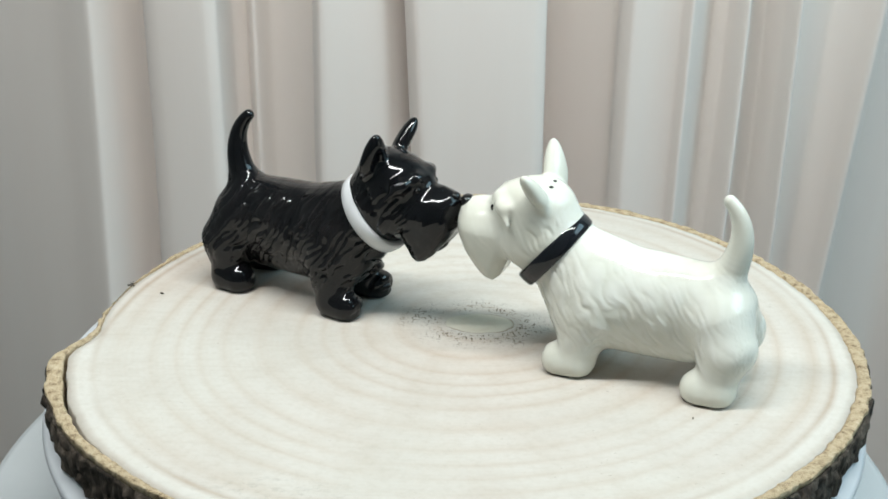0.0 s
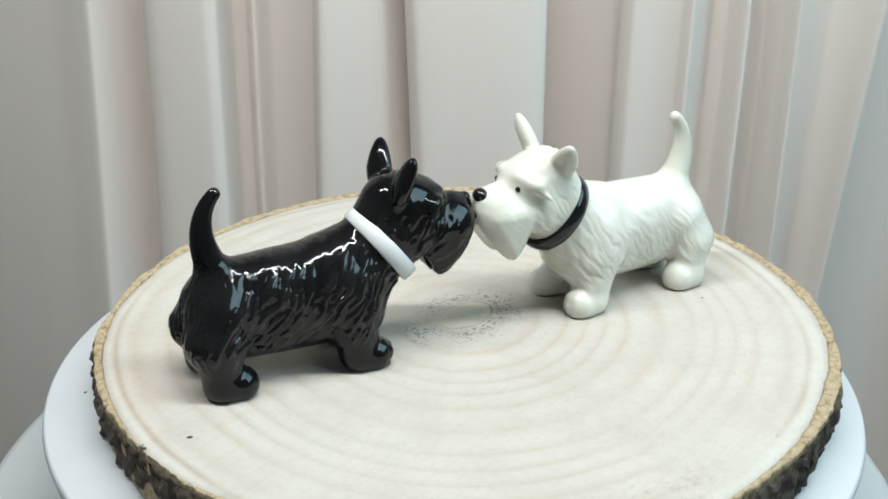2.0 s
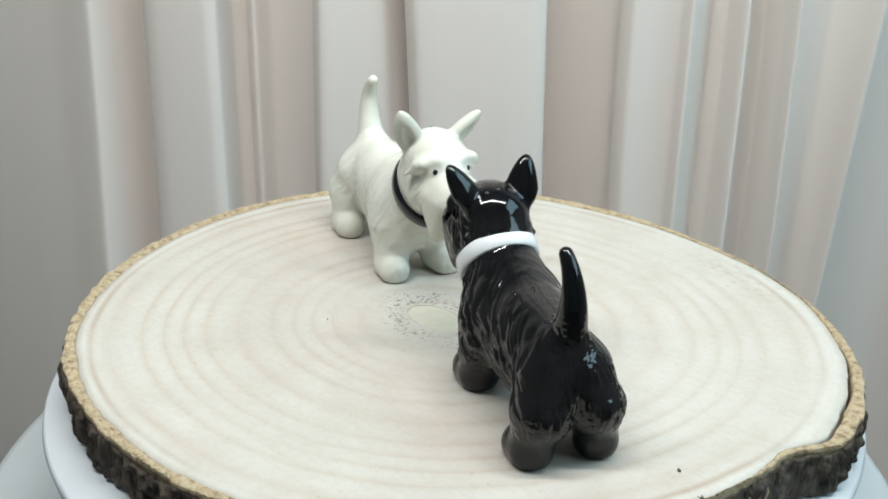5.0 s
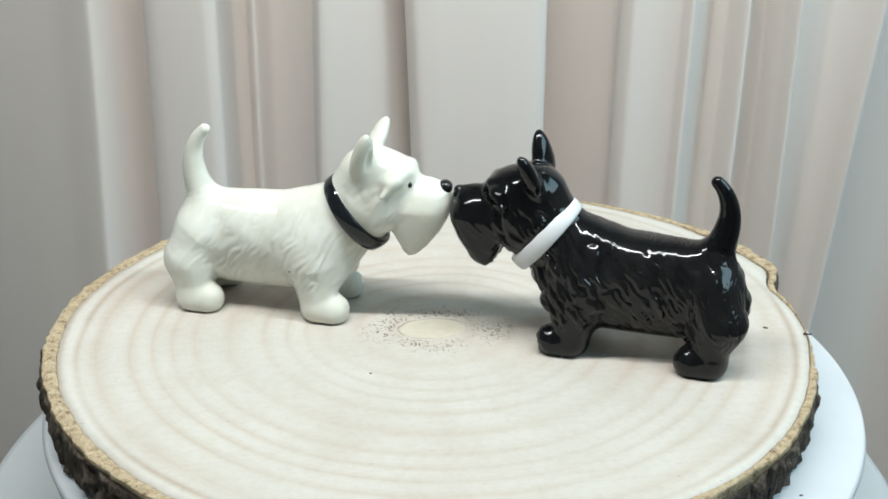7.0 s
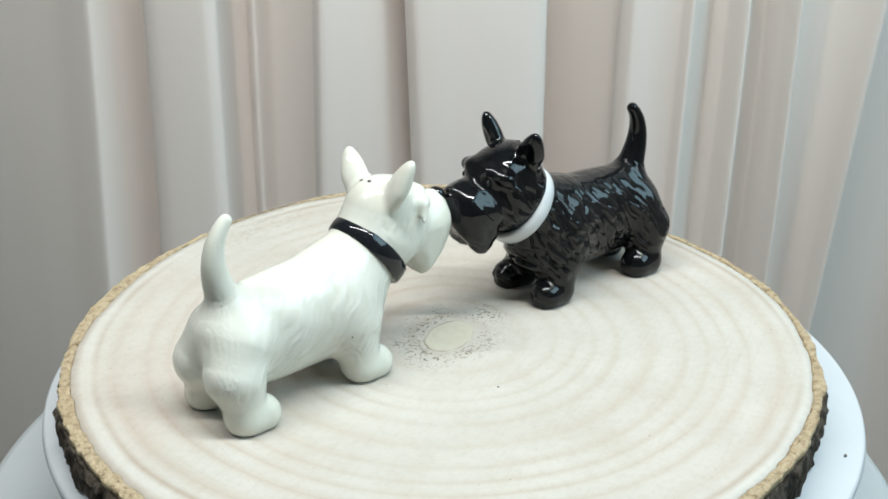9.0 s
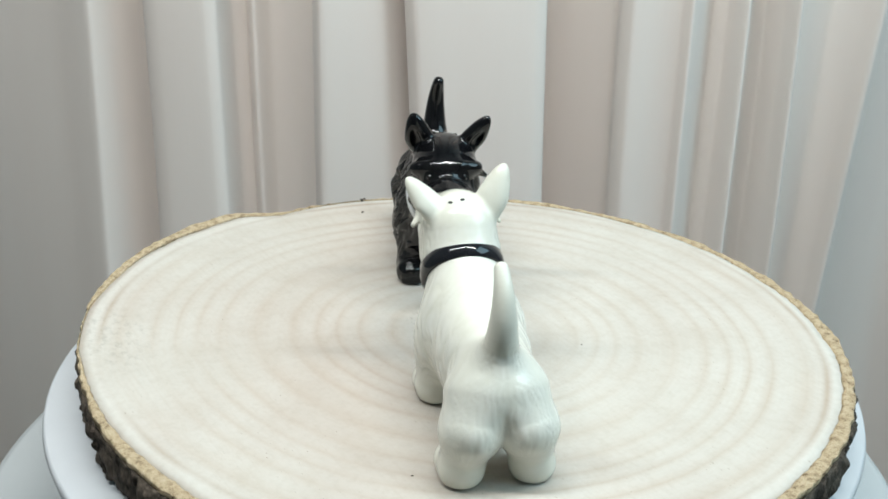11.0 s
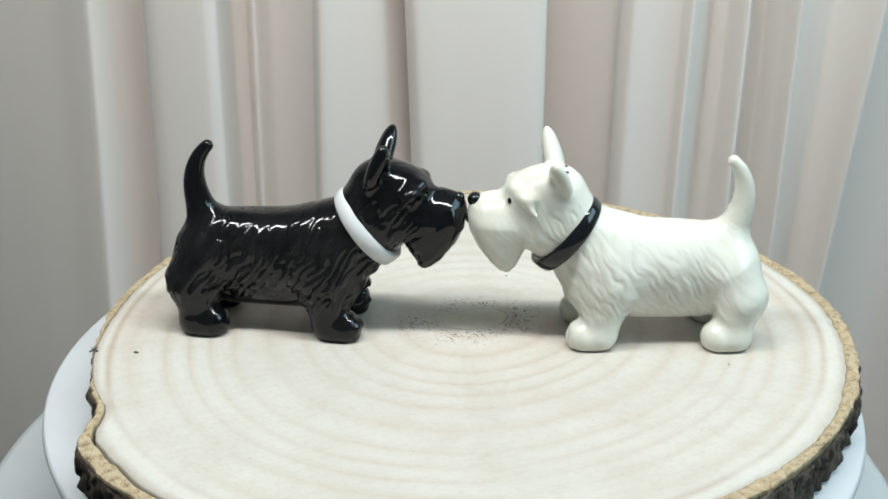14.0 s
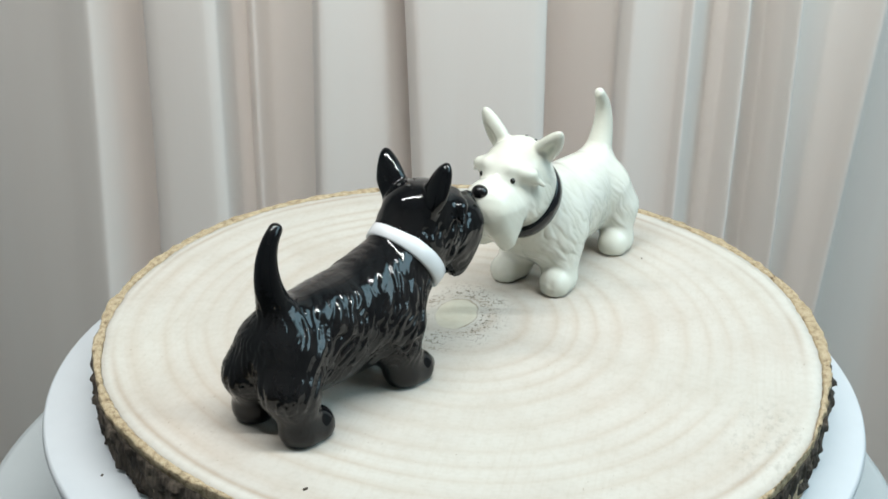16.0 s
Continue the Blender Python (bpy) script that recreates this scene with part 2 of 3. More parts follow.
def room():
    structure(part("floor", box(X0 - THICK, X1 + THICK, Y0 - THICK, Y1 + THICK, -0.1, 0), FLOOR_BOARD, None, smooth=False), "plain grey-brown floor of the studio corner")
    structure(part("ceiling", box(X0 - THICK, X1 + THICK, Y0 - THICK, Y1 + THICK, HIGH, HIGH + 0.1), CEILING_PAINT, None, smooth=False), "plain white painted ceiling of the studio")
    structure(part("wall_north", box(X0, X1, Y1, Y1 + THICK, 0, HIGH), WALL_PAINT, None, smooth=False), "plain painted wall behind the curtain")
    structure(part("wall_south", box(X0, X1, Y0 - THICK, Y0, 0, HIGH), WALL_PAINT, None, smooth=False), "plain painted wall behind the camera")
    structure(part("wall_west", box(X0 - THICK, X0, Y0, Y1, 0, HIGH), WALL_PAINT, None, smooth=False), "plain painted side wall of the studio")
    # wall with the window's opening
    w0, w1, b0, b1 = -0.74, 0.30, TOP + 0.51, TOP + 1.25
    bm = bmesh.new()
    for x0, x1, y0, y1, z0, z1 in ((X1, X1 + THICK, Y0, w0, 0, HIGH), (X1, X1 + THICK, w1, Y1, 0, HIGH), (X1, X1 + THICK, w0, w1, 0, b0), (X1, X1 + THICK, w0, w1, b1, HIGH)):
        piece = box(x0, x1, y0, y1, z0, z1)
        me = bpy.data.meshes.new("piece")
        piece.to_mesh(me)
        piece.free()
        bm.from_mesh(me)
        bpy.data.meshes.remove(me)
    structure(part("wall_east", bm, WALL_PAINT, None, smooth=False), "plain painted side wall with a window opening")


room()

# folds: place along the rail, depth, and how far the crease drifts sideways per metre of drop
FOLDS_WEST = [(-0.90, 0.10), (-0.80, 0.13), (-0.70, 0.10), (-0.60, 0.13), (-0.50, 0.11), (-0.42, 0.115), (-0.36, 0.09), (-0.30, 0.052), (-0.262, 0.028), (-0.246, 0.016),
              (-0.236, 0.010), (-0.226, 0.020), (-0.213, 0.034), (-0.2045, 0.036), (-0.200, 0.004), (-0.190, -0.002), (-0.160, -0.006), (-0.153, -0.003), (-0.150, 0.030), (-0.141, 0.036),
              (-0.134, 0.022), (-0.125, 0.034), (-0.108, 0.040), (-0.090, 0.036), (-0.0935, 0.0), (-0.088, -0.008), (-0.052, -0.002, 0.02), (-0.042, 0.008, 0.05), (-0.028, 0.024, 0.05)]
FOLDS_EAST = [(-0.0335, -0.004, 0.05), (-0.027, -0.012, 0.05), (0.0, -0.012), (0.044, -0.010), (0.0515, -0.005), (0.047, 0.022), (0.056, 0.046), (0.085, 0.042), (0.101, 0.032),
              (0.0985, -0.002), (0.105, -0.010), (0.122, -0.008), (0.134, -0.008), (0.1395, -0.014), (0.146, -0.004), (0.158, 0.022), (0.168, 0.020), (0.176, -0.002), (0.184, 0.030),
              (0.196, 0.038), (0.205, 0.026), (0.2115, 0.010), (0.218, 0.030), (0.235, 0.040, -0.04), (0.250, 0.030, -0.06), (0.260, 0.020, -0.08), (0.272, 0.045, -0.08), (0.31, 0.07), (0.36, 0.06),
              (0.46, 0.07), (0.54, 0.05), (0.63, 0.08), (0.72, 0.06), (0.80, 0.09), (0.90, 0.08)]


def curtain():
    """One hanging cloth, its folds swept down from heading to hem."""
    keys = [Vector((*k, 0.0)[:3]) for k in FOLDS_WEST + FOLDS_EAST]
    line = []
    for k in range(len(keys) - 1):
        a, b, c, d = keys[max(k - 1, 0)], keys[k], keys[k + 1], keys[min(k + 2, len(keys) - 1)]
        for j in range(7):
            u = j / 7
            tb, tc = (c - a) * 0.36, (d - b) * 0.36
            h = min(1.0, (c - b).length / max(1e-6, (c - a).length * 0.5), (c - b).length / max(1e-6, (d - b).length * 0.5))
            tb, tc = tb * h, tc * h
            line.append(b * (2 * u**3 - 3 * u**2 + 1) + c * (3 * u**2 - 2 * u**3) + tb * (u**3 - 2 * u**2 + u) + tc * (u**3 - u**2))
    line.append(keys[-1])
    rows, verts = 56, []
    for i in range(rows + 1):
        z = 0.03 + (2.36 - 0.03) * i / rows
        for p in line:
            sway = 0.0025 * math.sin(3.1 * z + 9 * p.x) + 0.0012 * math.sin(11 * z + 31 * p.x)
            deep = 1 + 0.18 * math.sin(2.3 * z + 7 * p.x)
            verts.append((p.x + sway + p.z * (0.72 - z), 0.42 + p.y * deep + 0.002 * math.sin(7 * z + 17 * p.x), z))
    n = len(line)
    faces = [(i * n + k, i * n + k + 1, (i + 1) * n + k + 1, (i + 1) * n + k) for i in range(rows) for k in range(n - 1)]
    ob = mesh_ob("curtain", verts, faces, CLOTH)
    tagged(ob, "pale beige-white curtain hanging in soft vertical folds", "curtain")
    thick = ob.modifiers.new("cloth", "SOLIDIFY")
    thick.thickness, thick.offset = 0.0006, 1.0
    rail = part("curtain_rail", box(-1.0, 1.0, 0.40, 0.44, 2.36, HIGH), WALL_PAINT, None, smooth=False)
    tagged(rail, "plain white rail holding the beige curtain", "curtain rail")


curtain()


def round_table():
    table = tagged(new("round_table"), "round white table with smooth pale top under the turntable", "table")
    table.location = (-0.003, 0.0, 0)
    part("tabletop", lathe([(0, TABLE_Z - 0.025), (0.1405, TABLE_Z - 0.025), (0.145, TABLE_Z - 0.021), (0.1465, TABLE_Z - 0.014), (0.1465, TABLE_Z - 0.004), (0.1453, TABLE_Z - 0.001), (0.1425, TABLE_Z), (0, TABLE_Z)]), TABLE_PAINT, table)
    part("pedestal", lathe([(0, 0), (0.13, 0), (0.13, 0.02), (0.04, 0.05), (0.03, 0.10), (0.03, TABLE_Z - 0.06), (0.06, TABLE_Z - 0.025), (0, TABLE_Z - 0.025)], 48), TABLE_PAINT, table)


round_table()


# ---- the turntable ----
def turntable():
    thing = tagged(new("turntable"), "round white plastic display turntable on the table", "turntable")
    thing.location = (0, 0, TABLE_Z)
    part("base", lathe([(0, 0), (0.112, 0), (0.114, 0.002), (0.114, 0.020), (0.110, 0.024), (0, 0.024)]), GREY_PLASTIC, thing, "pale grey plastic turntable base")
    t = PLATTER - TABLE_Z
    platter = part("platter", lathe([(0, t - 0.0135), (0.1195, t - 0.0135), (0.1215, t - 0.012), (0.1240, t - 0.002), (0.1236, t - 0.0006), (0.1228, t), (0.05, t), (0, t)]), PLASTIC, thing, "smooth white plastic rotating platter")
    for x, y, r in ((-0.0042, 0.1185, 0.0007), (-0.0790, 0.0800, 0.0005)):
        bm = bmesh.new()
        bmesh.ops.create_icosphere(bm, subdivisions=1, radius=r, matrix=Matrix.Translation((x, y, t)) @ Matrix.Diagonal((1.5, 0.8, 0.5, 1)))
        part("bark_crumb", bm, BARK, platter, "tiny dark crumb of bark")
    return platter


PLATTER_DISC = turntable()


# ---- the wood slice ----
AROUND = (0, 25, 50, 80, 110, 150, 168, 187, 191, 203, 214, 222, 255, 285, 315, 345, 360)
REACH = (123.2, 120.8, 118.6, 112.8, 109.2, 109.0, 108.6, 110.6, 120.6, 122.4, 121.8, 119.5, 112.2, 114.0, 119.2, 123.6, 123.2)


def slice_radius(deg):
    """Outer radius of the slice, bark included, in metres."""
    out = np.zeros_like(deg)
    for d, w in ((-2.4, 0.2), (-1.2, 0.2), (0, 0.2), (1.2, 0.2), (2.4, 0.2)):
        out += w * np.interp((deg + d) % 360, AROUND, REACH)
    return out / 1000


def bump_at(deg, centre, width):
    d = (deg - centre + 180) % 360 - 180
    return np.exp(-(d / width) ** 2)


def wood_slice():
    thing = tagged(new("wood_slice"), "round pale sawn wood slice with rough bark edge", "wood slice")
    n = 720
    deg = np.arange(n) * 360 / n
    ang = np.radians(deg)
    ring = np.stack([np.cos(ang), np.sin(ang)], 1)
    p3 = np.stack([ring[:, 0] * 9, ring[:, 1] * 9, np.zeros(n)], 1) + 50
    ragged = lattice(p3, 3) - 0.5
    fine = lattice(p3 * 5.2, 4) - 0.5
    finer = lattice(p3 * 14.0, 5) - 0.5
    outer = slice_radius(deg) + 0.0012 * ragged
    cork = 0.0036 + 0.0020 * ragged + 0.0006 * fine + 0.0004 * finer
    cork = cork * (1 - 0.94 * bump_at(deg, 245, 19)) * (1 - 0.96 * bump_at(deg, 172, 16)) * (1 - 0.3 * bump_at(deg, 120, 30))
    cork = cork + 0.0008 * bump_at(deg, 200, 11)
    gap = 0.0011 * np.clip((deg - 186) / 4, 0, 1) * np.clip((222 - deg) / 12, 0, 1)
    wood = outer - 0.0010 - cork - gap
    thick = 0.0165
    # wood body, with the growth-ring coordinate measured from the pith to the edge
    pith = np.array((0.0072, 0.0012))
    spread = np.exp(-((np.arange(n) - n // 2) / 40.0) ** 2)
    even = np.real(np.fft.ifft(np.fft.fft(wood) * np.fft.fft(np.roll(spread / spread.sum(), -(n // 2)))))
    verts, rho, faces = [], [], []
    steps = [k / 44 for k in range(45)]
    for s in steps:
        xy = pith + (ring * wood[:, None] - pith) * s
        low = 0.00010 * (lattice(np.concatenate([xy * 300, np.zeros((n, 1))], 1) + 90, 6) - 0.5)
        for (x, y), z in zip(xy, low):
            verts.append((x, y, z if s < 0.995 else -0.0004))
        away = xy - pith
        turn = np.degrees(np.arctan2(away[:, 1], away[:, 0])) % 360
        rim = np.interp(turn, np.append(deg, 360), np.append(even, even[0]))
        rho.extend((np.linalg.norm(away, axis=1) / (rim - 0.0072 * np.cos(np.radians(turn)))).tolist() if s > 0 else [0.0] * n)
    for z in (-0.0012, -0.008, -thick):
        for (x, y), w in zip(ring, wood + 0.0002):
            verts.append((x * w, y * w, z))
            rho.append(1.0)
    total = len(steps) + 3
    for i in range(total - 1):
        for k in range(n):
            j = (k + 1) % n
            faces.append((i * n + k, (i + 1) * n + k, (i + 1) * n + j, i * n + j))
    faces.append(tuple((total - 1) * n + k for k in range(n))[::-1])
    ob = mesh_ob("wood_disc", verts, faces, WOOD, thing, "pale cream sawn end grain with growth rings")
    ob.data.attributes.new("rho", "FLOAT", "POINT").data.foreach_set("value", rho)
    # corky inner bark: a rough tan ring
    verts, faces = [], []
    rows = [(0.0, -0.0150), (0.0, -0.0006), (0.1, -0.0002), (0.25, 0.0), (0.4, 0.0), (0.55, 0.0), (0.7, 0.0), (0.85, -0.0001), (0.97, -0.0003), (1.0, -0.0012), (0.85, -0.0028), (0.5, -0.0150)]
    for i, (u, z) in enumerate(rows):
        inner, out = wood + gap + 0.0002, wood + gap + 0.0002 + cork + 0.0009 * fine + 0.0006 * finer
        r = inner + (out - inner) * u
        xy = ring * r[:, None]
        rough = 0.0004 * (lattice(np.concatenate([xy * 1700, np.full((n, 1), i * 0.4)], 1) + 70, 7) - 0.5) + 0.0003 * fine
        top = 1.0 if 0 < i < 11 else 0.0
        for (x, y), q in zip(xy, rough):
            verts.append((x, y, z + q * top))
    for i in range(len(rows) - 1):
        for k in range(n):
            j = (k + 1) % n
            faces.append((i * n + k, (i + 1) * n + k, (i + 1) * n + j, i * n + j))
    mesh_ob("inner_bark", verts, faces, CORK, thing, "rough tan corky inner bark ring", smooth=False)
    # outer bark: furrowed plates down the side
    verts, faces = [], []
    rows = [(-0.0025, -0.0030), (-0.0012, -0.0018), (-0.0003, -0.0019)] + [(0.0, -0.0024 - 0.0128 * k / 16) for k in range(17)] + [(-0.0025, -0.0162)]
    for i, (u, z) in enumerate(rows):
        zz = np.full(n, z)
        q = np.concatenate([ring * 34, (zz * 260)[:, None]], 1) + 40
        q2 = np.concatenate([ring * 95, (zz * 420)[:, None]], 1) + 40
        plates = np.abs(lattice(q, 8) - 0.5) * 2
        shift = 0.0022 * (plates - 0.45) + 0.0010 * (lattice(q2, 9) - 0.5)
        side = min(1.0, max(0.25, -z / 0.004))
        r = outer + u + shift * side - 0.0012 * max(0, -z - 0.006) / 0.010
        jag = (0.0016 * ragged + 0.0022 * np.minimum(fine, 0.1) + 0.0012 * finer) * (1 if i < 6 else 0)
        for (x, y), w, dz in zip(ring, r, jag):
            verts.append((x * w, y * w, z + dz - (0.0005 if i < 6 else 0)))
    for i in range(len(rows) - 1):
        for k in range(n):
            j = (k + 1) % n
            faces.append((i * n + k, (i + 1) * n + k, (i + 1) * n + j, i * n + j))
    mesh_ob("outer_bark", verts, faces, BARK, thing, "dark brown furrowed outer bark", smooth=False)
    return thing


SLICE = wood_slice()


def crumbs():
    """Specks of bark on the cut, and a few splinters at its bare edge."""
    for x, y, r in ((-0.0944, 0.0168, 0.0006), (0.0647, -0.0518, 0.0003), (0.0297, 0.0262, 0.0003)):
        bm = bmesh.new()
        bmesh.ops.create_icosphere(bm, subdivisions=1, radius=r, matrix=Matrix.Translation((x, y, 0.0002)) @ Euler((0, 0, 40 * x * 100)).to_matrix().to_4x4() @ Matrix.Diagonal((1.5, 0.8, 0.45, 1)))
        part("bark_crumb", bm, BARK, SLICE, "tiny dark crumb of bark")
    for turn, lift, reach in ((20, 12, 0.0030), (75, 25, 0.0024), (130, 8, 0.0026)):
        bm = bmesh.new()
        m = Matrix.Translation((-0.1055, 0.0229, 0.0002)) @ Euler((0, -radians(lift), radians(turn))).to_matrix().to_4x4()
        bmesh.ops.create_cone(bm, cap_ends=True, segments=6, radius1=0.0003, radius2=0.00008, depth=reach, matrix=m @ Euler((0, radians(90), 0)).to_matrix().to_4x4())
        part("splinter", bm, BARK, SLICE, "thin dark splinter of bark at the bare edge")


crumbs()


# ---- the shakers: a modelled terrier, all in millimetres, nose towards +x ----
def smin(a, b, k):
    h = np.clip(0.5 + 0.5 * (b - a) / k, 0, 1)
    return b + (a - b) * h - k * h * (1 - h)


def smax(a, b, k):
    return -smin(-a, -b, k)


def ball(p, c, r):
    """An ellipsoid's distance, about."""
    q = (p - np.array(c, np.float32)) / np.array(r, np.float32)
    k0 = np.sqrt((q * q).sum(1))
    k1 = np.sqrt(((q / np.array(r, np.float32)) ** 2).sum(1)) + 1e-6
    return k0 * (k0 - 1) / k1


def limb(p, a, b, ra, rb):
    """A capsule that tapers from ra at a to rb at b."""
    a, b = np.array(a, np.float32), np.array(b, np.float32)
    u = np.clip(((p - a) @ (b - a)) / ((b - a) @ (b - a)), 0, 1)
    return np.linalg.norm(p - a - u[:, None] * (b - a), axis=1) - (ra + (rb - ra) * u)


def outline(p2, corners):
    """Signed distance to a polygon in the plane."""
    v = np.array(corners, np.float32)
    d = ((p2 - v[0]) ** 2).sum(1)
    s = np.ones(len(p2), np.float32)
    j = len(v) - 1
    for i in range(len(v)):
        e, w = v[j] - v[i], p2 - v[i]
        b = w - e * np.clip((w @ e) / (e @ e), 0, 1)[:, None]
        d = np.minimum(d, (b * b).sum(1))
        c1, c2 = p2[:, 1] >= v[i, 1], p2[:, 1] < v[j, 1]
        c3 = e[0] * w[:, 1] > e[1] * w[:, 0]
        s = np.where((c1 & c2 & c3) | (~c1 & ~c2 & ~c3), -s, s)
        j = i
    return s * np.sqrt(d)


MUZZLE = [(31, 46.2), (41.0, 45.8), (45.2, 45.0), (47.4, 42.6), (47.8, 39.0), (47.2, 34.6), (45.0, 30.0), (41.6, 25.6), (38.2, 22.2), (35.6, 21.4), (33.4, 23.6), (31.0, 29.0), (29.5, 33)]


EARS = ((0.10, 1.06), (0.0, 1.03))


def terrier(p, ears=EARS, sway=0.0):
    """Distance to the terrier's skin at points p; y is mirrored. ears: splay and shortness of each; sway: the tail tip's drift."""
    m = p.copy()
    m[:, 1] = np.abs(m[:, 1])
    # trunk
    q = m.copy()
    q[:, 1] *= 1.12 + 0.16 * np.clip((-14 - m[:, 0]) / 14, 0, 1)
    d = limb(q, (-26.5, 0, 23.4), (5, 0, 23.2), 12.8, 14.4)
    d = smin(d, limb(m, (-30.0, 4.4, 22.0), (-34.2, 6.4, 15.8), 8.9, 7.6), 4.0)
    d = smin(d, limb(m, (4.5, 5.0, 21.5), (9.0, 2.5, 17.5), 9.5, 9.2), 4.0)
    d = smin(d, limb(q, (-22.0, 0, 16.6), (3.0, 0, 16.8), 10.6, 11.0), 3.0)
    # groove between the haunches
    d = smax(d, -limb(m, (-44.8, 0, 30.0), (-40.5, 0, 4.0), 2.2, 3.0), 2.2)
    # legs and paws
    d = smin(d, limb(m, (-32.6, 7.8, 14.0), (-32.0, 8.6, 4.0), 6.7, 5.6), 3.5)
    d = smin(d, limb(m, (-32.0, 9.2, 3.5), (-27.6, 9.7, 3.3), 5.6, 5.3), 1.5)
    d = smin(d, limb(m, (6.5, 7.4, 17.0), (8.0, 8.2, 5.0), 7.4, 5.8), 3.5)
    d = smin(d, limb(m, (8.4, 8.8, 3.5), (12.8, 9.3, 3.3), 5.5, 5.2), 1.4)
    # neck and head
    q = m * np.array((1, 1.16, 1), np.float32)
    n = limb(q, (7.0, 0, 26.0), (19.5, 0, 34.0), 13.2, 11.2)
    d = smin(d, n, 5.0)
    q = m * np.array((1, 1.04, 1), np.float32)
    h = limb(q, (20.5, 0, 38.0), (23.0, 0, 43.8), 11.0, 10.4)
    h = smin(h, ball(m, (29.5, 0, 44.0), (8.8, 8.6, 7.8)), 4.0)
    h = smin(h, ball(m, (27.0, 5.5, 36.5), (6.5, 5.0, 7.5)), 3.5)
    d = smin(d, h, 3.0)
    # beard and moustache
    low = np.clip((m[:, 2] - 19.0) / 20.0, 0, 1)
    wide = 7.0 + 2.0 * low * low * (3 - 2 * low) - 4.8 * np.clip((m[:, 2] - 37) / 8, 0, 1) ** 1.4
    wide = wide - 3.4 * np.clip((m[:, 0] - 39) / 9.0, 0, 1) ** 2
    flat = outline(m[:, (0, 2)], MUZZLE) + 4.4
    side = m[:, 1] - wide + 4.2
    z = np.minimum(np.maximum(flat, side), 0) + np.sqrt(np.maximum(flat, 0) ** 2 + np.maximum(side, 0) ** 2) - 4.4
    z = smax(z, -limb(m, (47.0, 0, 27.5), (33.0, 0, 17.5), 3.4, 3.0), 2.4)
    d = smin(d, z, 1.6)
    # brows: the forehead runs out into a visor over each eye, its tip swept back and down
    b = limb(m * np.array((1, 1, 1.4), np.float32), (34.0, 4.0, 48.2 * 1.4), (31.0, 8.6, 46.6 * 1.4), 2.2, 2.2) * 0.8
    b = smin(b, limb(m, (32.4, 8.2, 46.6), (29.0, 12.2, 43.0), 1.7, 0.6), 1.8)
    d = smin(d, b, 1.8)
    # ears: flattened leaves, hollow in front
    lean = m.copy()
    above = np.clip(m[:, 2] - 49.5, 0, 16)
    lean[:, 1] -= np.where(p[:, 1] > 0, ears[0][0], ears[1][0]).astype(np.float32) * above
    lean[:, 2] += (np.where(p[:, 1] > 0, ears[0][1], ears[1][1]).astype(np.float32) - 1) * above
    base, tip = np.array((21.3, 7.0, 49.5)), np.array((24.6, 11.6, 61.5))
    up = (tip - base) / np.linalg.norm(tip - base)
    ahead = np.array((0.90, 0.40, 0.0))
    ahead = ahead - up * (ahead @ up)
    ahead /= np.linalg.norm(ahead)
    across = np.cross(up, ahead)
    e = np.stack([(lean - base) @ up, (lean - base) @ ahead, (lean - base) @ across], 1).astype(np.float32)
    e[:, 2] *= 1 + 0.045 * np.clip(e[:, 0] - 4.0, 0, 10)
    ear = ball(e, (4.4, 0, 0), (9.0, 2.7, 4.5))
    ear = smax(ear, -ball(e, (5.0, 4.0, 0), (5.6, 2.6, 2.5)), 0.6)
    d = smin(d, ear, 1.4)
    # tail
    bend = [np.array((-29.5, 0, 32.0)), np.array((-35.2, 0, 43.0)), np.array((-33.6, sway * 0.6, 51.0)), np.array((-28.9, sway, 55.4))]
    spine = [sum(c * math.comb(3, i) * (k / 18) ** i * (1 - k / 18) ** (3 - i) for i, c in enumerate(bend)) for k in range(19)]
    thick = [5.4 - 3.6 * (k / 18) ** 0.62 for k in range(19)]
    t = np.full(len(m), 99.0, np.float32)
    for k in range(18):
        t = np.minimum(t, limb(p, spine[k], spine[k + 1], thick[k], thick[k + 1]))
    d = smin(d, t, 3.2)
    # flat underside, toes parted by shallow notches
    for y in (7.2, 10.6):
        d = smax(d, -limb(m, (17.9, y, 8.0), (19.0, y, 0.0), 0.8, 0.8), 1.0)
    return smax(d, 0.0 - m[:, 2], 0.8)


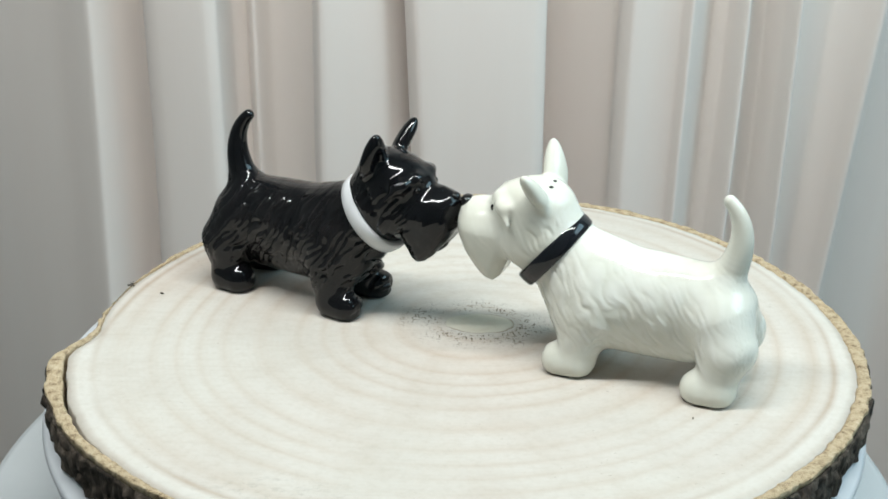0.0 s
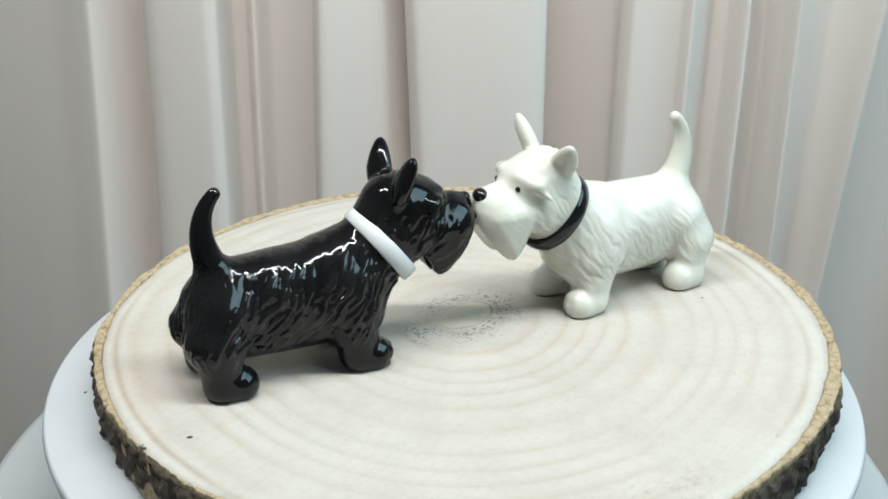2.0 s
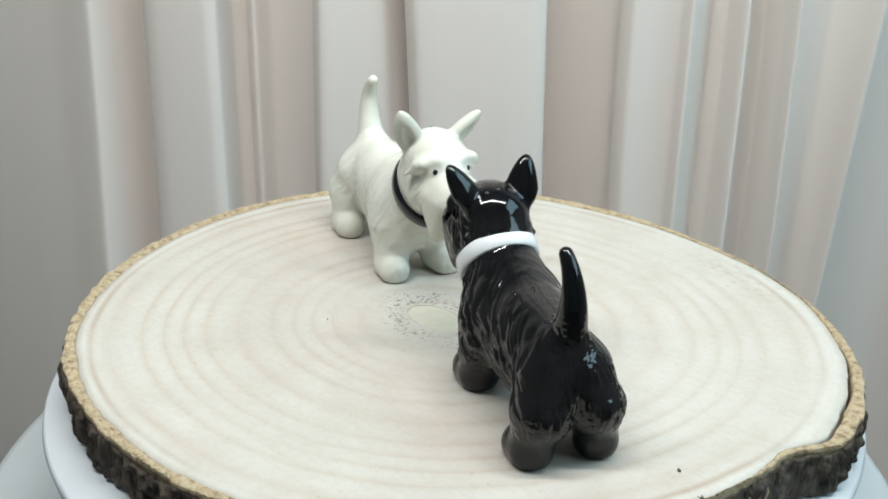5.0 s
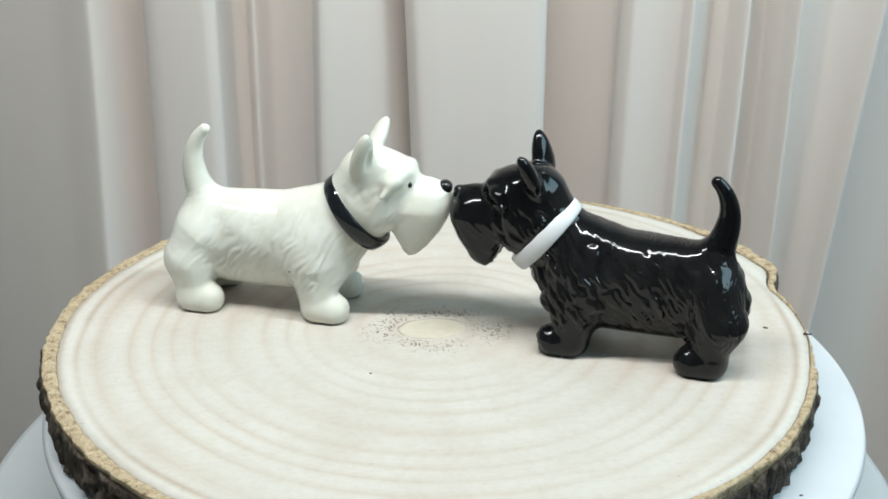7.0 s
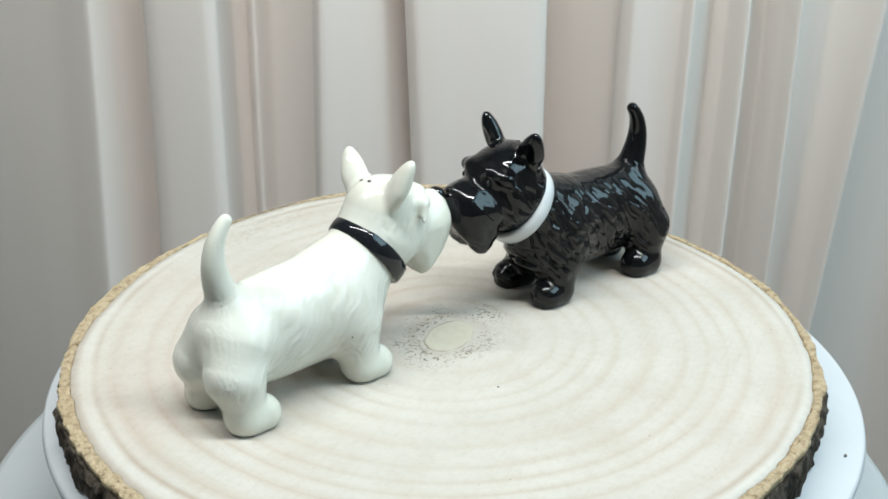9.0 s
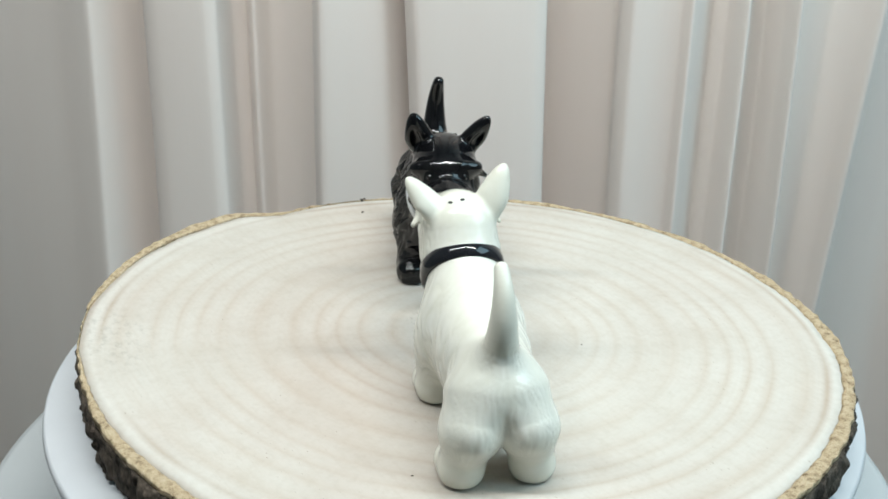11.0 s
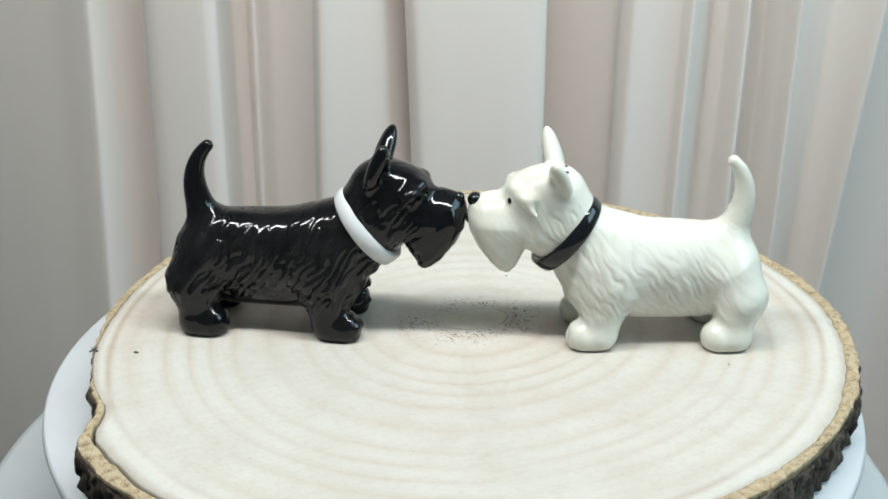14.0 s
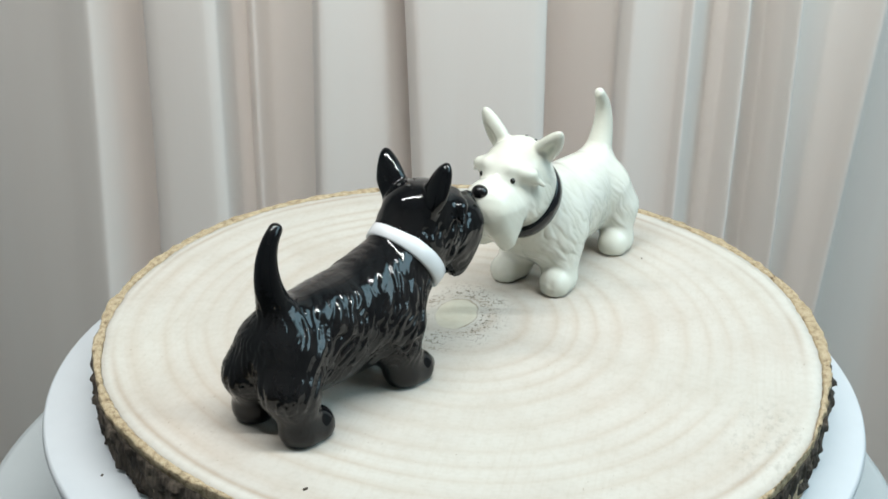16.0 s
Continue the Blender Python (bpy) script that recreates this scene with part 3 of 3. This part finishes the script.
def skin(step, relief, calm, seed, ears, sway):
    """The terrier as a mesh: a net drawn over the distance field, then combed with fur."""
    lo, hi = np.array((-47.0, -17.0, -2.0)), np.array((52.0, 17.0, 66.0))
    n = np.ceil((hi - lo) / step).astype(int) + 1
    ax = [lo[i] + step * np.arange(n[i]) for i in range(3)]
    g = np.stack(np.meshgrid(*ax, indexing="ij"), -1).reshape(-1, 3).astype(np.float32)
    f = np.concatenate([terrier(c, ears, sway) for c in np.array_split(g, 12)]).reshape(n)
    inside = f < 0
    cell = [slice(0, -1), slice(1, None)]
    count = sum(inside[cell[a], cell[b], cell[c]].astype(np.int8) for a in (0, 1) for b in (0, 1) for c in (0, 1))
    active = (count > 0) & (count < 8)
    index = np.full(active.shape, -1)
    index[active] = np.arange(active.sum())
    at = np.argwhere(active)
    total, hits = np.zeros((len(at), 3)), np.zeros(len(at))
    corner = [(a, b, c) for a in (0, 1) for b in (0, 1) for c in (0, 1)]
    for a in corner:
        for axis in range(3):
            if a[axis]:
                continue
            b = tuple(v + (1 if i == axis else 0) for i, v in enumerate(a))
            fa = f[at[:, 0] + a[0], at[:, 1] + a[1], at[:, 2] + a[2]]
            fb = f[at[:, 0] + b[0], at[:, 1] + b[1], at[:, 2] + b[2]]
            cross = (fa < 0) != (fb < 0)
            u = np.where(cross, fa / np.where(cross, fa - fb, 1), 0)
            for i in range(3):
                total[:, i] += cross * (a[i] + (u if i == axis else 0))
            hits += cross
    verts = lo + step * (at + total / hits[:, None])
    faces = []
    for axis in range(3):
        o, p = (axis + 1) % 3, (axis + 2) % 3
        s0, s1 = [slice(1, -1)] * 3, [slice(1, -1)] * 3
        s0[axis], s1[axis] = slice(0, -1), slice(1, None)
        s0, s1 = tuple(s0), tuple(s1)
        change = inside[s0] != inside[s1]
        e = np.argwhere(change)
        first = inside[s0][change]
        e[:, o] += 1
        e[:, p] += 1
        quad = []
        for du, dv in ((0, 0), (1, 0), (1, 1), (0, 1)):
            c = e.copy()
            c[:, o] -= du
            c[:, p] -= dv
            quad.append(index[c[:, 0], c[:, 1], c[:, 2]])
        quad = np.stack(quad, 1)
        quad[first] = quad[first]
        quad[~first] = quad[~first][:, ::-1]
        faces.append(quad)
    faces = np.concatenate(faces)
    # normals from the field
    v32, h = verts.astype(np.float32), 0.3
    grad = np.stack([terrier(v32 + np.eye(3, dtype=np.float32)[i] * h, ears, sway) - terrier(v32 - np.eye(3, dtype=np.float32)[i] * h, ears, sway) for i in range(3)], 1)
    grad /= np.linalg.norm(grad, axis=1)[:, None] + 1e-9
    verts = verts - grad * (terrier(v32, ears, sway) * 0.8)[:, None]
    # fur: wavy locks that run down and back over trunk, neck and haunches
    x, y, z = verts.T
    side = np.sign(y) * 40
    warp = 3.4 * (lattice(np.stack([x * 0.13 + side, y * 0.05 + 30, z * 0.13], 1) + 60, seed) - 0.5)
    warp2 = 1.7 * (lattice(np.stack([x * 0.33 + side, y * 0.05 + 30, z * 0.33], 1) + 60, seed + 1) - 0.5)
    rear = np.clip((-grad[:, 0] - 0.45) / 0.4, 0, 1)
    across = 0.82 * x * (1 - rear) + 1.3 * np.abs(y) * rear - 0.58 * z * (1 - rear) + 1.15 * warp + 0.9 * warp2
    along = 0.82 * z + 0.58 * x
    locks = np.abs(lattice(np.stack([across * 0.60 + side, along * 0.14 + 50, y * 0.02 + 9], 1) + 80, seed + 2) - 0.5) * 2
    thin = np.abs(lattice(np.stack([across * 0.95 + side, along * 0.21 + 50, y * 0.02 + 9], 1) + 80, seed + 3) - 0.5) * 2
    fur = (0.62 * (locks + 0.02) ** 0.7 + 0.34 * (thin + 0.02) ** 0.7 - 0.42) * (1.0 + 0.15 * np.clip((24 - z) / 12, 0, 1)) * (1 - calm * np.clip((-26 - x) / 6, 0, 1))
    fur = fur * (0.70 + 0.50 * lattice(np.stack([x * 0.11 + side, y * 0.05, z * 0.14], 1) + 30, seed + 5))
    ease = lambda v, a, b: np.clip((v - a) / (b - a), 0, 1)
    trunk = ease(z, 7, 12) * (1 - ease(x, 19, 23)) * (1 - 0.6 * ease(grad[:, 2], 0.2, 0.55)) * (1 - 0.85 * ease(grad[:, 2], 0.62, 0.92)) * (1 - ease(z, 35.5, 39) * (x < -20))
    trunk = trunk * ease(grad[:, 2], -0.9, -0.3) * (1 - ease(z, 42, 46))
    face = ease(x, 14, 18) * (1 - ease(x, 31, 35)) * (1 - ease(z, 50 - 14 * calm, 53 - 11 * calm)) * 0.8 + ease(x, 31, 35) * (1 - ease(z, 38, 43)) * 0.28
    strap = (x - 18.6) * 0.79 + (z - 33.2) * 0.61
    face = face * ease(np.abs(strap), 3.0, 4.5) * (np.abs(y) < 90)
    trunk = trunk * ease(np.abs(strap), 3.0, 4.5)
    verts = verts + grad * (relief * fur * np.clip(trunk + face, 0, 1))[:, None]
    # where the glaze runs thin: on the combed ridges of trunk and neck, never on paws, ears, tail or muzzle
    bare = ease(z, 7.2, 8.4) * (1 - ease(z, 47, 50)) * (1 - ease(x, 31, 34)) * (1 - 0.6 * ease(grad[:, 2], 0.35, 0.8)) * np.clip(0.55 + 1.6 * fur, 0.15, 1.0)
    bare = bare * np.where((x < -27) & (z > 36), 0.0, 1.0) * np.where(x > 17, 0.3, 1.0)
    return verts / 1000, faces, bare


def collar_band(material, parent, label):
    """A rounded strap round the neck, leaning with it."""
    bm = bmesh.new()
    lean = Matrix.Translation((0.0186, 0, 0.0332)) @ Euler((0, radians(52), 0)).to_matrix().to_4x4()
    loops, n = [], 72
    section = [(-0.0008, -0.0025), (0.0006, -0.0025), (0.0011, -0.0021), (0.0013, 0.0), (0.0011, 0.0021), (0.0006, 0.0025), (-0.0008, 0.0025)]
    for k in range(n):
        a = math.tau * k / n
        ring_loop = []
        for out, up in section:
            ring_loop.append(bm.verts.new(lean @ Vector(((0.0121 + out) * math.cos(a), (0.0104 + out) * math.sin(a), up))))
        loops.append(ring_loop)
    for k in range(n):
        for i in range(len(section)):
            j = (i + 1) % len(section)
            bm.faces.new((loops[k][i], loops[(k + 1) % n][i], loops[(k + 1) % n][j], loops[k][j]))
    return part("collar", bm, material, parent, label)


def bead(name, where, size, material, parent, label="", turn=(0, 0, 0)):
    bm = bmesh.new()
    m = Matrix.LocRotScale([c / 1000 for c in where], Euler([radians(a) for a in turn]), [s / 1000 for s in size])
    bmesh.ops.create_uvsphere(bm, u_segments=24, v_segments=14, radius=1, matrix=m)
    return part(name, bm, material, parent, label)


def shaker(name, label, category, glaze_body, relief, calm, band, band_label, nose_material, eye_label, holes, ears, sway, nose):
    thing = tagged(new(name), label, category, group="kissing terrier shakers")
    verts, faces, bare = skin(0.45, relief, calm, 11, ears, sway)
    body = mesh_ob("body", verts, faces, glaze_body, thing)
    body.data.attributes.new("bare", "FLOAT", "POINT").data.foreach_set("value", bare)
    # dark bead under each paw: unglazed rim and contact shadow in one
    for x, y in ((-29.9, 9.4), (10.5, 9.0)):
        for side in (1, -1):
            bead("foot_rim_shade", (x, side * y, 0.3), (6.0, 4.0, 0.45), BISQUE_SHADE, thing, "dark unglazed rim and contact shadow under the paw")
    collar_band(band, thing, band_label)
    bead("nose", (45.6 + 0.3 * (nose - 2.2), 0, 43.2), (nose, nose * 1.13, nose * 0.96), nose_material, thing, "glossy black nose")
    eye_x = float(next(x for x in np.arange(46.0, 28.0, -0.05) if terrier(np.array([[x, 5.3, 44.9]], np.float32))[0] < 0)) - 0.45
    for y in (1, -1):
        bead("eye", (eye_x, 5.3 * y, 44.9), (0.8, 0.9, 1.0), INK, thing, eye_label)
    for x, y in holes:
        z = next(h for h in np.arange(54.0, 40.0, -0.05) if terrier(np.array([[x, y, h]], np.float32))[0] < 0)
        bead("pour_hole", (x, y, float(z) - 0.05), (0.7, 0.7, 0.3), HOLE, thing, "small dark pouring hole")
    bead("magnet", (47.3, 0, 37.4), (0.9, 1.7, 1.7), STEEL, thing, "small steel magnet below the nose")
    return thing


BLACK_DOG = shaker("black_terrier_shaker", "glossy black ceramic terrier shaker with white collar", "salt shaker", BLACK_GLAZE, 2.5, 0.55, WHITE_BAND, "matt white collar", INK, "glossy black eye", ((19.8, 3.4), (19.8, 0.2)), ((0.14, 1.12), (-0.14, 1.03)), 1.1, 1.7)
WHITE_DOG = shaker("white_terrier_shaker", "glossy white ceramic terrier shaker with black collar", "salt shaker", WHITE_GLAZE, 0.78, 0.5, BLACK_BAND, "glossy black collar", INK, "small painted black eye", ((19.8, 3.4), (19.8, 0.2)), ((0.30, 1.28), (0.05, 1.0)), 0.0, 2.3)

# a tiny dark fleck fired into the white glaze
fleck_y = next(y for y in np.arange(-18.0, -5.0, 0.05) if terrier(np.array([[0.8, y, 17.0]], np.float32))[0] < 0)
bead("glaze_fleck", (0.8, float(fleck_y) - 0.05, 17.0), (0.32, 0.2, 0.28), HOLE, WHITE_DOG, "tiny dark fleck in the glaze")


# ---- what moves: everything on the platter turns with it ----
TIMES = (0.0, 4.2, 6.3, 9.2, 11.3, 16.0)
TURN = (0.0, 114.78, 172.26, 252.38, 310.12, 438.27)


def motions():
    steps = [(k / 5, float(np.interp(k / 5, TIMES, TURN))) for k in range(81)]
    walk(PLATTER_DISC, [(t, pose(0, 0, 0, 0, 0, a)) for t, a in steps])
    walk(SLICE, [(t, pose(0, 0, TOP, 0, 0, a)) for t, a in steps])
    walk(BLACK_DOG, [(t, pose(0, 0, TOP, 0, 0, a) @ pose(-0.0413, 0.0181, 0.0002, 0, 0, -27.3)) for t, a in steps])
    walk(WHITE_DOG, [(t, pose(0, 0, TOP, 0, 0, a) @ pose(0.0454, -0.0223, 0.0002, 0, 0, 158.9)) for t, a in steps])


motions()
